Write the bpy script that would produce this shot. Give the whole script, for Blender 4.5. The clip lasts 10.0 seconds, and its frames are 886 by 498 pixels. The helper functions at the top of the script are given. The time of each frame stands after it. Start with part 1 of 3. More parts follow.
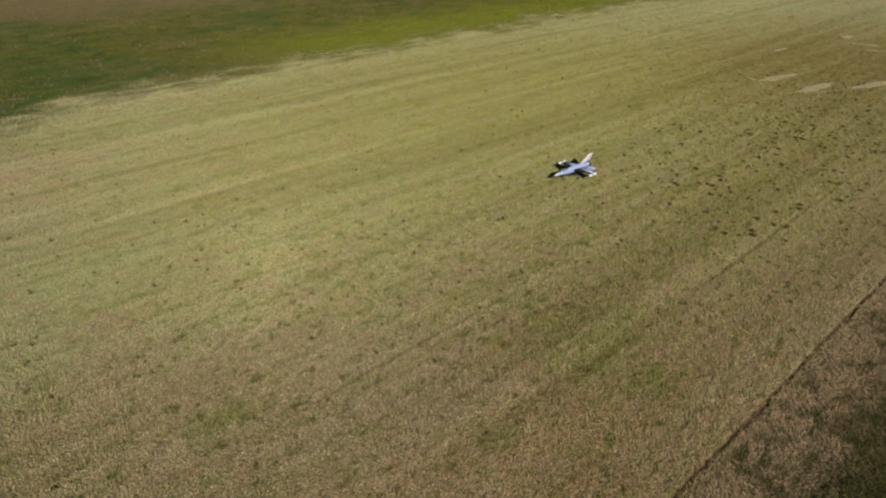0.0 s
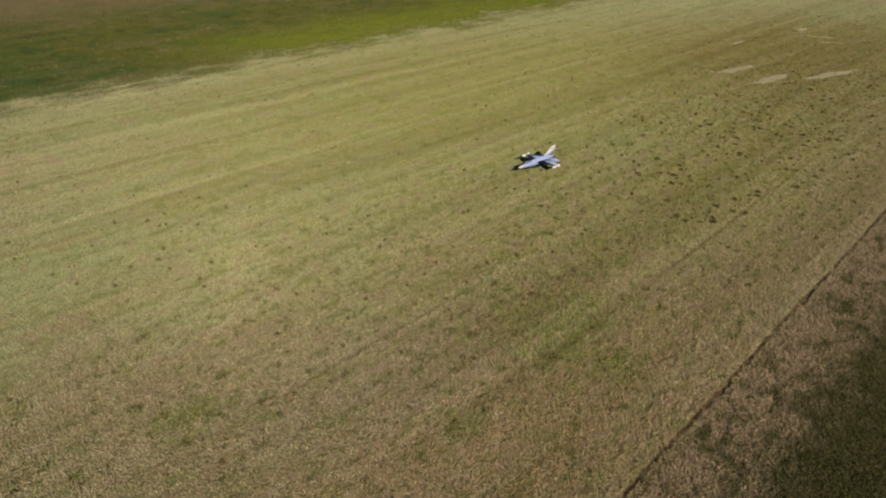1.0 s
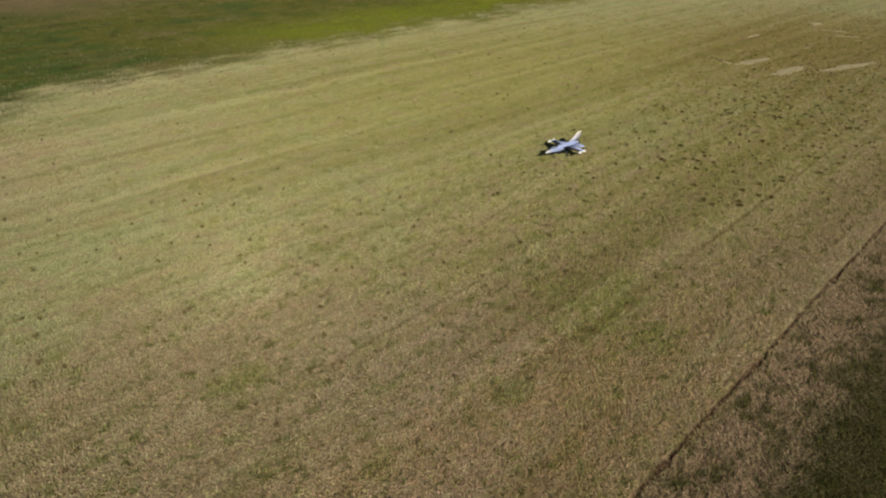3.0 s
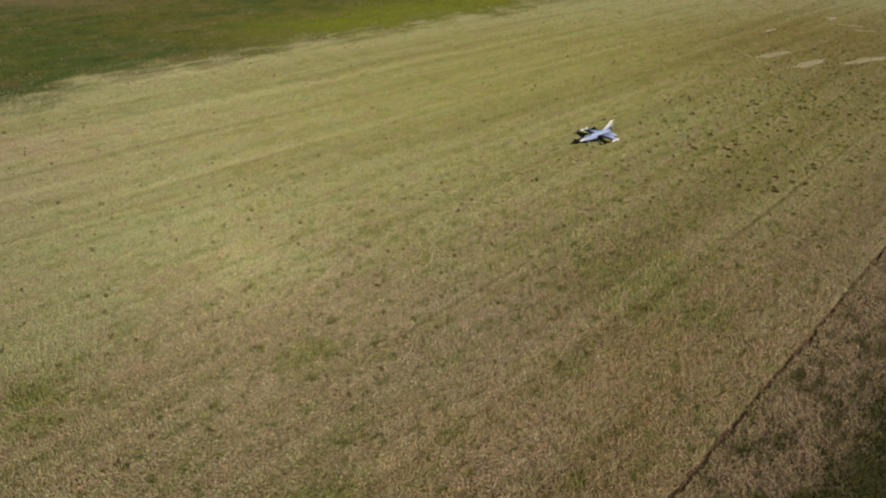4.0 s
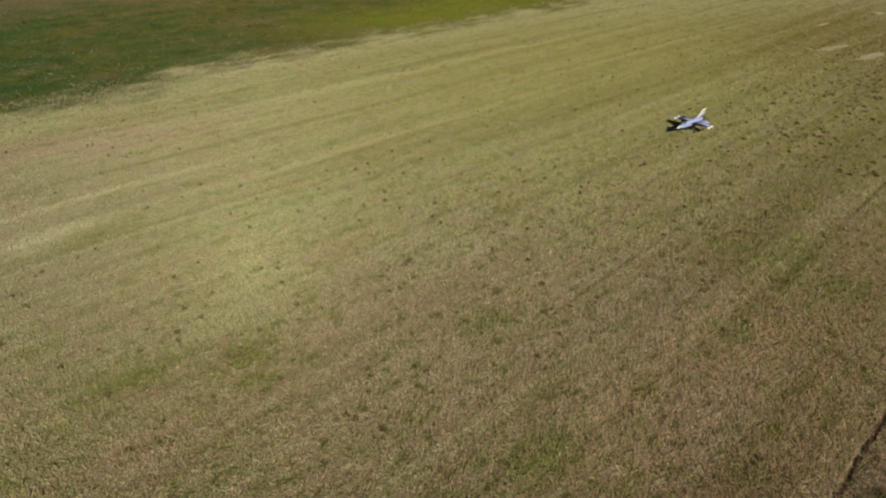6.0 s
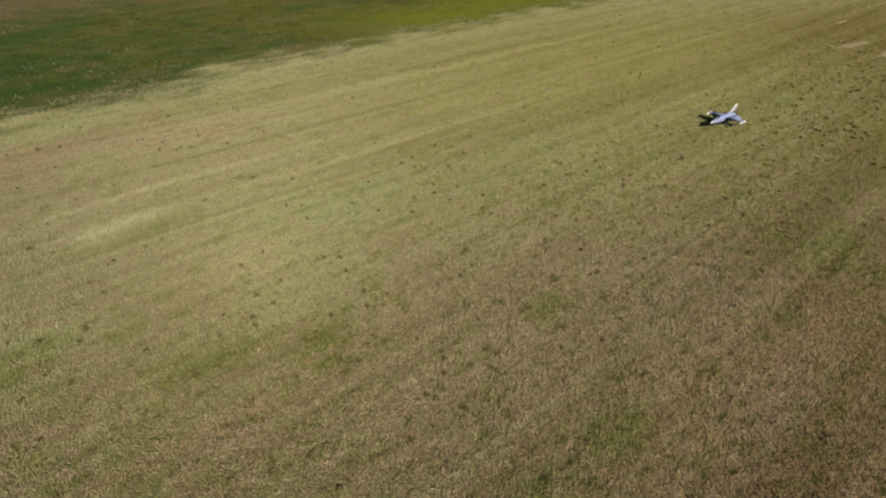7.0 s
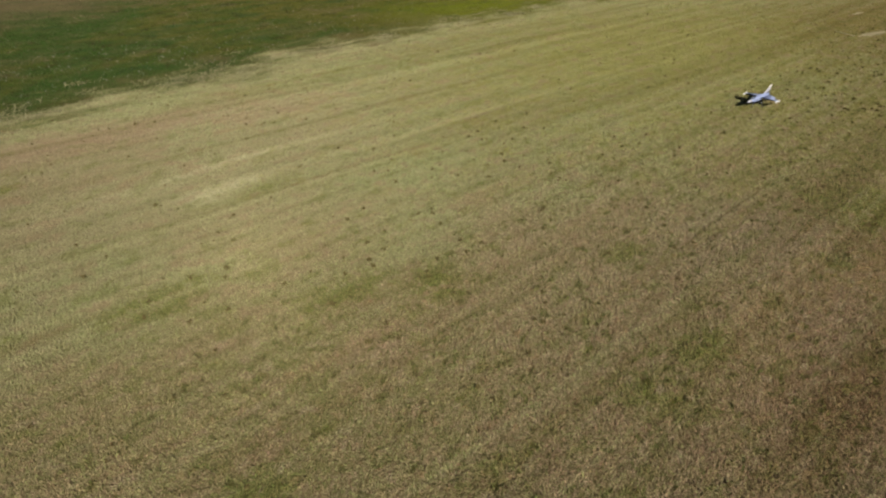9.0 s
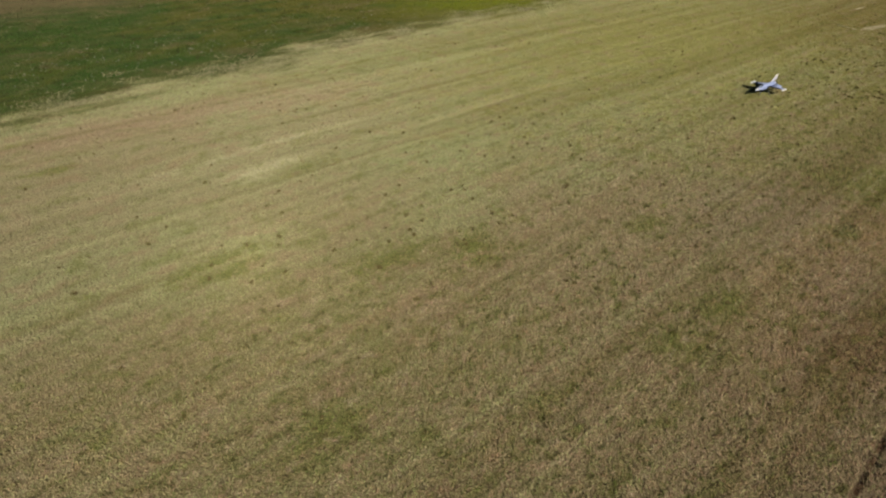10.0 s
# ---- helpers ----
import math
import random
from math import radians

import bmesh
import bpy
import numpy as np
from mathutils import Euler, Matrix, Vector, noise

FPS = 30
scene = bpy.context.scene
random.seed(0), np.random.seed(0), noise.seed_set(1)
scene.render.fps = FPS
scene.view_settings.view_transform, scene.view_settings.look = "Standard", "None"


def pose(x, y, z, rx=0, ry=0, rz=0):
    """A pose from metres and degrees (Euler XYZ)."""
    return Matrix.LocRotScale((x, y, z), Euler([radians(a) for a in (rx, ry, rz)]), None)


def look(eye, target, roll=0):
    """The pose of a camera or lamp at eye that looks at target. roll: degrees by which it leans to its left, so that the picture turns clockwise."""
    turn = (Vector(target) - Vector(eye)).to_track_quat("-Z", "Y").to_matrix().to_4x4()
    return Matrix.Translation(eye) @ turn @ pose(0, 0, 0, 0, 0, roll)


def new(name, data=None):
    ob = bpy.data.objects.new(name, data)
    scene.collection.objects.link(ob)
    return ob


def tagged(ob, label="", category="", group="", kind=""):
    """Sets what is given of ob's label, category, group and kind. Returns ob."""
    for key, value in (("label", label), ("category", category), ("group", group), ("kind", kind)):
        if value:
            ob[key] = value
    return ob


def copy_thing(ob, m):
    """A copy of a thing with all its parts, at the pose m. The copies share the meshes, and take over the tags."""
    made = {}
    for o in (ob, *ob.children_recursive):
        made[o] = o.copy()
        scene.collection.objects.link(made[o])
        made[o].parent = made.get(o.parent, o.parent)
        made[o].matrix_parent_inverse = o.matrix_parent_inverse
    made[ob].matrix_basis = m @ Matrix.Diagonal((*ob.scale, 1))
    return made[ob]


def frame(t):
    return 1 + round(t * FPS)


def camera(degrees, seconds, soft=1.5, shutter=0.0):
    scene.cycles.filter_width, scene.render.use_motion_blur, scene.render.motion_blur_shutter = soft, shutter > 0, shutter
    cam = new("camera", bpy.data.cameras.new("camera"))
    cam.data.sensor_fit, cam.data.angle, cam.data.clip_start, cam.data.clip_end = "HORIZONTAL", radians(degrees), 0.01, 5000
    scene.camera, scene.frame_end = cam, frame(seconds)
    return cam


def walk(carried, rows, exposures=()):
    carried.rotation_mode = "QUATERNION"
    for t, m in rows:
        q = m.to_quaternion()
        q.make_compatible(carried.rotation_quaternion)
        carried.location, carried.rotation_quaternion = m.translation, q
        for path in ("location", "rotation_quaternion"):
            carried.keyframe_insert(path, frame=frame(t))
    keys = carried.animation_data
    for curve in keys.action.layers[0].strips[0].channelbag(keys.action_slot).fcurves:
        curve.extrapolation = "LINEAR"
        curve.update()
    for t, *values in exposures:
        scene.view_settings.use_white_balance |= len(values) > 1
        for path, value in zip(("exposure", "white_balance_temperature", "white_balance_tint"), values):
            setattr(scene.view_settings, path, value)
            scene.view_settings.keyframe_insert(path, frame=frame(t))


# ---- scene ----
cam = camera(64.4, 10.0, soft=2.0)
PATH = [
    (0, (-0.062, 0.056, 6.235), (0.66, 1.658, 5.28), 2.4),
    (0.5, (0.004, -0.011, 6.19), (0.735, 1.587, 5.236), 2.3),
    (0.6, (0.002, -0.02, 6.18), (0.744, 1.574, 5.226), 2.3),
    (0.7, (0.0, -0.03, 6.17), (0.758, 1.556, 5.216), 2.3),
    (0.8, (-0.003, -0.038, 6.16), (0.774, 1.54, 5.206), 2.3),
    (0.9, (-0.006, -0.047, 6.15), (0.791, 1.52, 5.197), 2.3),
    (1, (-0.009, -0.054, 6.139), (0.789, 1.513, 5.186), 2.3),
    (1.5, (-0.037, -0.092, 6.092), (0.761, 1.474, 5.138), 2.4),
    (2, (-0.145, -0.108, 6.042), (0.652, 1.459, 5.088), 2.4),
    (3.5, (-1.056, -0.131, 5.814), (-0.267, 1.438, 4.858), 2.5),
    (4, (-1.542, -0.088, 5.727), (-0.753, 1.48, 4.77), 2.5),
    (4.5, (-2.114, 0.001, 5.651), (-1.328, 1.571, 4.694), 2.4),
    (5, (-2.755, 0.135, 5.616), (-1.971, 1.705, 4.657), 2.4),
    (5.5, (-3.366, 0.23, 5.598), (-2.585, 1.802, 4.639), 2.4),
    (7, (-4.864, 0.335, 5.569), (-4.093, 1.91, 4.608), 2.2),
    (7.5, (-5.313, 0.255, 5.57), (-4.542, 1.829, 4.608), 2.2),
    (8, (-5.802, 0.117, 5.555), (-5.033, 1.693, 4.592), 2.1),
    (8.5, (-6.302, -0.119, 5.522), (-5.534, 1.458, 4.559), 2.1),
    (9, (-6.801, -0.447, 5.502), (-6.035, 1.129, 4.538), 2.1),
    (9.5, (-7.274, -0.782, 5.484), (-6.508, 0.793, 4.519), 2.0),
    (10, (-7.747, -1.086, 5.464), (-6.981, 0.49, 4.5), 2.0),
]
walk(cam, [(t, look(eye, target, roll)) for t, eye, target, roll in PATH], [(0.0, 0.11), (10.0, 0.11)])

# ---- world, sun ----
RAYS = Vector((0.128, 0.863, -0.4885)).normalized()
world = bpy.data.worlds.new("world")
scene.world = world
world.use_nodes = True
wn = world.node_tree
sky = wn.nodes.new("ShaderNodeTexSky")
sky.sky_type, sky.sun_disc = "NISHITA", False
sky.sun_elevation = math.asin(-RAYS.z)
sky.air_density, sky.dust_density = 0.4, 0.1
sky.sun_rotation = math.atan2(-RAYS.x, -RAYS.y)
wn.links.new(sky.outputs[0], wn.nodes["Background"].inputs[0])
wn.nodes["Background"].inputs[1].default_value = 0.05
sun = new("sun", bpy.data.lights.new("sun", "SUN"))
sun.data.energy, sun.data.angle, sun.data.color = 5.0, radians(0.53), (1.0, 0.93, 0.82)
sun.matrix_world = look((0, 0, 40), Vector((0, 0, 40)) + RAYS)

# ---- the field's own axes: s along the runway, v across it ----
AXIS = radians(22)
CA, SA = math.cos(AXIS), math.sin(AXIS)


def to_sv(x, y):
    return x * CA + y * SA, -x * SA + y * CA


def to_xy(s, v):
    return s * CA - v * SA, s * SA + v * CA


def border(s):
    """v of the edge between mown strip and rough grass."""
    return 20.3 + 0.035 * (s - 4) * (s < 14) + 0.35 * (s >= 14) + 0.22 * np.sin(s * 0.9 + 1) + 0.14 * np.sin(s * 2.3)


def furrow(s):
    """v of the narrow furrow that bounds the strip on the other side."""
    return 2.09 - 0.0155 * (np.clip(s, -12, 22) - 4) + 0.014 * np.sin(s * 2.1) + 0.018 * np.sin(s * 5.3 + np.sin(s * 1.3)) + 0.009 * np.sin(s * 13.7 + 2 * np.sin(s * 3.1))


def ground_z(x, y):
    s, v = to_sv(x, y)
    z = 0.012 * np.sin(x * 0.9 + 1.3 * np.sin(y * 0.4)) + 0.010 * np.sin(y * 1.3 + 0.7 * x)
    z = z + 0.006 * np.sin(x * 3.1 + 0.4) * np.sin(y * 2.7) + 0.004 * np.sin(x * 7.3 + y * 4.1)
    depth = 0.024 + 0.014 * np.sin(s * 1.7) + 0.010 * np.sin(s * 5.3 + 1)
    z = z - depth * np.exp(-((v - furrow(s)) / 0.018) ** 2)
    z = z + 0.05 / (1 + np.exp(np.clip(-(v - border(s) - 0.4) / 0.35, -50, 50)))
    r = np.sqrt((x - 5) ** 2 + (y - 14) ** 2)
    return z + np.where(r > 60, (r - 60) * 0.004, 0.0)


# ---- materials ----
def material(name):
    m = bpy.data.materials.new(name)
    m.use_nodes = True
    return m, m.node_tree, m.node_tree.nodes["Principled BSDF"]


class Nodes:
    """Short hand for wiring one node tree."""

    def __init__(self, tree):
        self.tree = tree

    def put(self, socket, value):
        if hasattr(value, "is_linked"):
            self.tree.links.new(value, socket)
        elif value is not None:
            socket.default_value = value

    def math(self, op, a, b=None, clamp=False):
        n = self.tree.nodes.new("ShaderNodeMath")
        n.operation, n.use_clamp = op, clamp
        self.put(n.inputs[0], a)
        self.put(n.inputs[1], b)
        return n.outputs[0]

    def noise(self, vector, scale, detail=3.0, rough=0.55, warp=0.0):
        n = self.tree.nodes.new("ShaderNodeTexNoise")
        self.put(n.inputs["Vector"], vector)
        n.inputs["Scale"].default_value, n.inputs["Detail"].default_value = scale, detail
        n.inputs["Roughness"].default_value, n.inputs["Distortion"].default_value = rough, warp
        return n.outputs["Fac"]

    def step(self, value, low, high, to_low=0.0, to_high=1.0):
        n = self.tree.nodes.new("ShaderNodeMapRange")
        n.interpolation_type = "SMOOTHSTEP"
        self.put(n.inputs[0], value)
        for i, x in enumerate((low, high, to_low, to_high)):
            n.inputs[i + 1].default_value = x
        return n.outputs[0]

    def mix(self, fac, a, b, blend="MIX"):
        n = self.tree.nodes.new("ShaderNodeMix")
        n.data_type, n.blend_type = "RGBA", blend
        self.put(n.inputs[0], fac)
        for socket, c in ((n.inputs[6], a), (n.inputs[7], b)):
            self.put(socket, (*c, 1) if isinstance(c, tuple) else c)
        return n.outputs[2]

    def mapped(self, vector, turn=0.0, scale=(1, 1, 1), shift=(0, 0, 0)):
        n = self.tree.nodes.new("ShaderNodeMapping")
        self.put(n.inputs[0], vector)
        n.inputs["Location"].default_value = shift
        n.inputs["Rotation"].default_value = (0, 0, turn)
        n.inputs["Scale"].default_value = scale
        return n.outputs[0]

    def position(self):
        return self.tree.nodes.new("ShaderNodeNewGeometry").outputs["Position"]

    def split(self, vector):
        n = self.tree.nodes.new("ShaderNodeSeparateXYZ")
        self.put(n.inputs[0], vector)
        return n.outputs


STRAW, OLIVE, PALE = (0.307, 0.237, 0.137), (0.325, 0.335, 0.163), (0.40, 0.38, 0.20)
RUSSET, GREEN, ROSE = (0.245, 0.155, 0.09), (0.155, 0.172, 0.040), (0.385, 0.268, 0.185)
STALKS = (0.46, 0.42, 0.27)
# wheel tracks pressed into the turf: v, s of their middle, half length
TRACKS = [(4.05, 14.5, 4.6), (6.12, 5.9, 2.6)]
# soft patches of the turf: s, v, half length, half width, colour, strength
PATCHES = [
    (5.0, 3.7, 5.0, 1.9, (0.34, 0.245, 0.118), 0.7), (-3.5, 7.5, 4.5, 3.5, (0.275, 0.256, 0.112), 0.6), (3.0, 6.6, 3.6, 2.4, (0.36, 0.305, 0.185), 0.5), (2.4, 14.6, 2.6, 2.0, (0.35, 0.295, 0.18), 0.45), (6.7, 4.9, 1.7, 1.1, RUSSET, 0.5), (1.9, 3.0, 1.6, 0.7, RUSSET, 0.65), (-1.0, 17.4, 3.6, 0.8, ROSE, 0.7), (2.5, 20.2, 0.7, 0.3, STALKS, 0.6), (-0.9, 20.0, 1.2, 0.25, STALKS, 0.5), (7.2, 20.9, 1.4, 0.3, STALKS, 0.4), (10.2, 21.2, 1.2, 0.3, STALKS, 0.4), (-3.5, 15.0, 5.5, 3.5, (0.285, 0.235, 0.138), 0.6),
    (8.4, 7.3, 1.0, 0.6, ROSE, 0.55), (-1.5, 7.6, 0.8, 0.4, ROSE, 0.5), (-0.3, 13.2, 0.9, 0.4, (0.50, 0.47, 0.28), 0.8), (0.6, 14.3, 3.4, 0.14, (0.47, 0.44, 0.26), 0.6),
    (0.15, 8.2, 0.55, 0.5, GREEN, 0.75), (1.4, 4.65, 0.6, 0.4, GREEN, 0.75), (0.15, 4.6, 0.5, 0.6, GREEN, 0.6), (2.95, 6.65, 0.5, 0.35, GREEN, 0.65),
    (5.3, 4.1, 0.4, 0.25, GREEN, 0.75), (7.9, 4.5, 1.5, 0.85, GREEN, 0.75), (5.4, 5.4, 2.0, 1.2, (0.355, 0.285, 0.20), 0.6), (3.4, 16.6, 2.4, 0.7, ROSE, 0.5), (3.4, 3.4, 1.4, 0.6, (0.33, 0.24, 0.165), 0.5), (7.6, 3.4, 0.7, 0.35, GREEN, 0.6), (-1.1, 8.9, 0.7, 0.35, GREEN, 0.7),
    (-3.1, 10.5, 0.8, 0.35, GREEN, 0.75), (-3.3, 15.9, 0.5, 0.2, GREEN, 0.8), (-4.1, 6.5, 0.6, 0.4, GREEN, 0.65), (0.1, 12.85, 0.8, 0.3, GREEN, 0.5),
    (26.5, 9.1, 2.0, 0.4, (0.40, 0.35, 0.20), 0.6), (26.1, 7.75, 2.0, 0.5, (0.40, 0.35, 0.20), 0.6), (28.8, 6.45, 2.8, 0.45, (0.40, 0.35, 0.20), 0.6),
    (17.0, 5.0, 8.0, 2.4, (0.296, 0.272, 0.098), 0.75), (10.5, 7.6, 4.2, 2.6, (0.318, 0.296, 0.135), 0.6), (20.0, 13.0, 14.0, 7.0, (0.288, 0.275, 0.076), 0.8), (32.0, 8.0, 11.0, 6.5, (0.198, 0.156, 0.042), 0.85),
]


def turf_colour(n):
    """Colour of the turf by place: mown strip with patches and mower lines, fringe, rough grass, far ground."""
    p = n.position()
    sv = n.mapped(p, -AXIS)
    s, v, _ = n.split(sv)
    big = n.noise(n.mapped(sv, 0, (0.22, 0.5, 1)), 1.0, 4, 0.6, 0.6)
    mid = n.noise(n.mapped(sv, 0, (0.9, 1.6, 1), (7, 3, 0)), 1.0, 4, 0.65, 0.3)
    fine = n.noise(p, 7.0, 4, 0.7)
    grain = n.noise(p, 34.0, 3, 0.75)
    lines = n.noise(n.mapped(n.mapped(sv, radians(2)), 0, (0.05, 3.6, 0.0), (0, 5.1, 0)), 1.0, 5, 0.72, 0.2)
    blotch = n.noise(n.mapped(sv, 0, (1.6, 2.6, 1), (2, 5, 0)), 1.0, 4, 0.65, 0.4)
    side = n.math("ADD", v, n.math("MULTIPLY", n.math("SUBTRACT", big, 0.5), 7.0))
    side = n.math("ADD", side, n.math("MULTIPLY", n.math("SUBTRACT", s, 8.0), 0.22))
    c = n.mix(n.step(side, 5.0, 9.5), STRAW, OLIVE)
    c = n.mix(n.step(big, 0.62, 0.38, 0, 0.35), c, STRAW)
    c = n.mix(n.math("MULTIPLY", n.step(mid, 0.52, 0.74), 0.32), c, GREEN)
    c = n.mix(n.math("MULTIPLY", n.step(mid, 0.46, 0.28), 0.35), c, RUSSET)
    ruffle = n.math("ADD", n.math("MULTIPLY", n.math("SUBTRACT", mid, 0.5), 1.6), n.math("MULTIPLY", n.math("SUBTRACT", fine, 0.5), 2.4))
    for ps, pv, a, b, col, k in PATCHES:
        d = n.mapped(sv, 0, (1 / a, 1 / b, 0), (-ps / a, -pv / b, 0))
        ln = n.tree.nodes.new("ShaderNodeVectorMath")
        ln.operation = "LENGTH"
        n.put(ln.inputs[0], d)
        soft = n.math("ADD", ln.outputs["Value"], ruffle)
        c = n.mix(n.step(soft, 1.5, 0.25, 0, k), c, col)
    tuft = n.noise(n.mapped(sv, 0, (4.2, 6.0, 1), (9, 1, 0)), 1.0, 4, 0.7, 0.5)
    coarse = n.step(v, 13.5, 6.0, 0.2, 1.0)
    c = n.mix(n.math("MULTIPLY", coarse, n.step(tuft, 0.53, 0.66, 0, 0.58)), c, (0.165, 0.178, 0.045))
    c = n.mix(n.math("MULTIPLY", coarse, n.step(tuft, 0.46, 0.34, 0, 0.55)), c, (0.352, 0.272, 0.165))
    c = n.mix(n.math("MULTIPLY", coarse, n.step(tuft, 0.55, 0.68, 0, 0.75)), c, (0.085, 0.082, 0.024))
    c = n.mix(n.math("MULTIPLY", coarse, n.step(tuft, 0.44, 0.32, 0, 0.55)), c, (0.45, 0.375, 0.24))
    c = n.mix(n.step(blotch, 0.53, 0.64, 0, 0.4), c, GREEN)
    c = n.mix(n.step(blotch, 0.48, 0.36, 0, 0.5), c, (0.31, 0.222, 0.135))
    # dark brown spots, strongest on the low-v side of the strip
    brown_spots = n.noise(n.mapped(sv, 0, (5.5, 7.5, 1), (4, 4, 0)), 1.0, 4, 0.7, 0.6)
    c = n.mix(n.math("MULTIPLY", coarse, n.step(brown_spots, 0.56, 0.70, 0, 0.7)), c, (0.125, 0.088, 0.046))
    c = n.mix(n.step(lines, 0.51, 0.66, 0, 0.3), c, PALE)
    c = n.mix(n.step(lines, 0.49, 0.35, 0, 0.25), c, (0.19, 0.175, 0.055))
    for tv, ts, half in TRACKS:
        off = n.math("SUBTRACT", v, n.math("ADD", tv, n.math("MULTIPLY", n.math("SUBTRACT", big, 0.5), 0.15)))
        long = n.math("MULTIPLY", n.step(n.math("ABSOLUTE", n.math("SUBTRACT", s, ts)), half * 1.1, half * 0.6), n.step(mid, 0.30, 0.48))
        c = n.mix(n.math("MULTIPLY", long, n.step(n.math("ABSOLUTE", n.math("ADD", off, 0.11)), 0.11, 0.03, 0, 0.12)), c, PALE)
        c = n.mix(n.math("MULTIPLY", long, n.step(n.math("ABSOLUTE", off), 0.05, 0.012, 0, 0.5)), c, (0.12, 0.095, 0.032))
    swath = n.noise(n.mapped(n.mapped(sv, radians(1.2)), 0, (0.04, 2.3, 0.0), (3, 2.3, 0)), 1.0, 4, 0.6, 0.15)
    c = n.mix(n.step(swath, 0.50, 0.36, 0.0, 1.0), c, (0.89, 0.90, 0.86), "MULTIPLY")
    c = n.mix(n.step(swath, 0.52, 0.66, 0.0, 1.0), c, (1.09, 1.08, 1.08), "MULTIPLY")
    passes = n.noise(n.mapped(n.mapped(sv, radians(0.8)), 0, (0.03, 0.85, 0.0), (6, 1.2, 0)), 1.0, 3, 0.55, 0.2)
    c = n.mix(n.step(passes, 0.50, 0.38, 0.0, 1.0), c, (0.91, 0.90, 0.85), "MULTIPLY")
    c = n.mix(n.step(passes, 0.52, 0.64, 0.0, 1.0), c, (1.06, 1.06, 1.07), "MULTIPLY")
    # fringe of long dry grass, then rough grass beyond the edge
    ragged = n.noise(n.mapped(sv, 0, (0.55, 2.2, 1), (4, 8, 0)), 1.0, 5, 0.65, 0.3)
    wob = n.math("MULTIPLY", n.math("SUBTRACT", ragged, 0.5), 6.5)
    wob = n.math("ADD", wob, n.math("MULTIPLY", n.math("SUBTRACT", big, 0.5), 1.2))
    e = n.math("ADD", n.math("SUBTRACT", v, 20.6), n.math("MULTIPLY", wob, 0.8))
    e = n.math("SUBTRACT", e, n.math("MULTIPLY", n.math("SINE", n.math("ADD", n.math("MULTIPLY", s, 0.9), 1.0)), 0.30))
    e = n.math("SUBTRACT", e, n.math("MULTIPLY", n.math("SINE", n.math("MULTIPLY", s, 2.3)), 0.20))
    e = n.math("SUBTRACT", e, n.step(s, -2.0, 10.0, -1.2, 0.05))
    c = n.mix(n.math("MULTIPLY", n.step(e, -1.5, -0.3, 0, 0.5), n.step(ragged, 0.50, 0.34)), c, PALE)
    rbig = n.noise(n.mapped(sv, 0, (0.16, 0.42, 1), (3, 11, 0)), 1.0, 6, 0.68, 0.8)
    rbias = n.math("ADD", rbig, n.step(s, 0.0, 14.0, -0.10, 0.08))
    rough = n.mix(n.step(rbias, 0.40, 0.62), (0.040, 0.076, 0.016), (0.088, 0.090, 0.018))
    rough = n.mix(n.step(mid, 0.54, 0.76, 0, 0.4), rough, (0.13, 0.105, 0.045))
    streak = n.noise(n.mapped(sv, 0, (1.3, 1.9, 1), (5, 2, 0)), 1.0, 5, 0.72, 0.5)
    rough = n.mix(n.step(streak, 0.52, 0.70, 0, 0.5), rough, (0.17, 0.155, 0.065))
    rough = n.mix(n.step(streak, 0.48, 0.32, 0, 0.85), rough, (0.030, 0.036, 0.010))
    band = n.noise(n.mapped(sv, 0, (0.35, 1.5, 1), (1, 6, 0)), 1.0, 4, 0.6, 0.4)
    rough = n.mix(n.step(band, 0.54, 0.70, 0, 0.4), rough, (0.115, 0.10, 0.045))
    patch = n.noise(n.mapped(sv, 0, (0.5, 0.75, 1), (8, 3, 0)), 1.0, 5, 0.65, 0.6)
    rough = n.mix(n.step(patch, 0.54, 0.64, 0, 0.5), rough, (0.120, 0.098, 0.045))
    rough = n.mix(n.step(patch, 0.46, 0.36, 0, 0.5), rough, (0.034, 0.068, 0.022))
    rough = n.mix(n.math("MULTIPLY", n.math("MULTIPLY", n.step(s, 10, 18), n.step(e, 6.5, 1.5)), n.step(streak, 0.66, 0.44, 0.35, 0.95)), rough, (0.150, 0.172, 0.014))
    stalk = n.noise(n.mapped(sv, 0, (4.0, 7.0, 1), (6, 5, 0)), 1.0, 3, 0.7, 0.3)
    rough = n.mix(n.math("MULTIPLY", n.step(stalk, 0.60, 0.70, 0, 0.8), n.step(patch, 0.44, 0.56)), rough, (0.30, 0.27, 0.17))
    rough = n.mix(n.step(n.math("ADD", e, n.math("MULTIPLY", n.math("SUBTRACT", streak, 0.5), 3.0)), 2.0, 0.2, 0, 0.55), rough, (0.105, 0.095, 0.03))
    rough = n.mix(n.step(n.math("ADD", e, n.math("MULTIPLY", rbig, 9.0)), 13.0, 19.5, 0, 0.8), rough, (0.145, 0.112, 0.06))
    c = n.mix(n.step(n.math("ADD", e, n.math("MULTIPLY", n.math("SUBTRACT", fine, 0.5), 1.6)), -0.9, 1.3), c, rough)
    # beyond the furrow
    f = n.math("ADD", n.math("SUBTRACT", 2.152, v), n.math("MULTIPLY", n.math("SUBTRACT", mid, 0.5), 0.05))
    f = n.math("SUBTRACT", f, n.math("MULTIPLY", s, 0.0155))
    vmid = n.noise(n.mapped(sv, 0, (1.9, 2.6, 1), (1, 9, 0)), 1.0, 6, 0.68, 0.5)
    verge = n.mix(n.step(vmid, 0.45, 0.66), (0.29, 0.212, 0.130), (0.072, 0.070, 0.020))
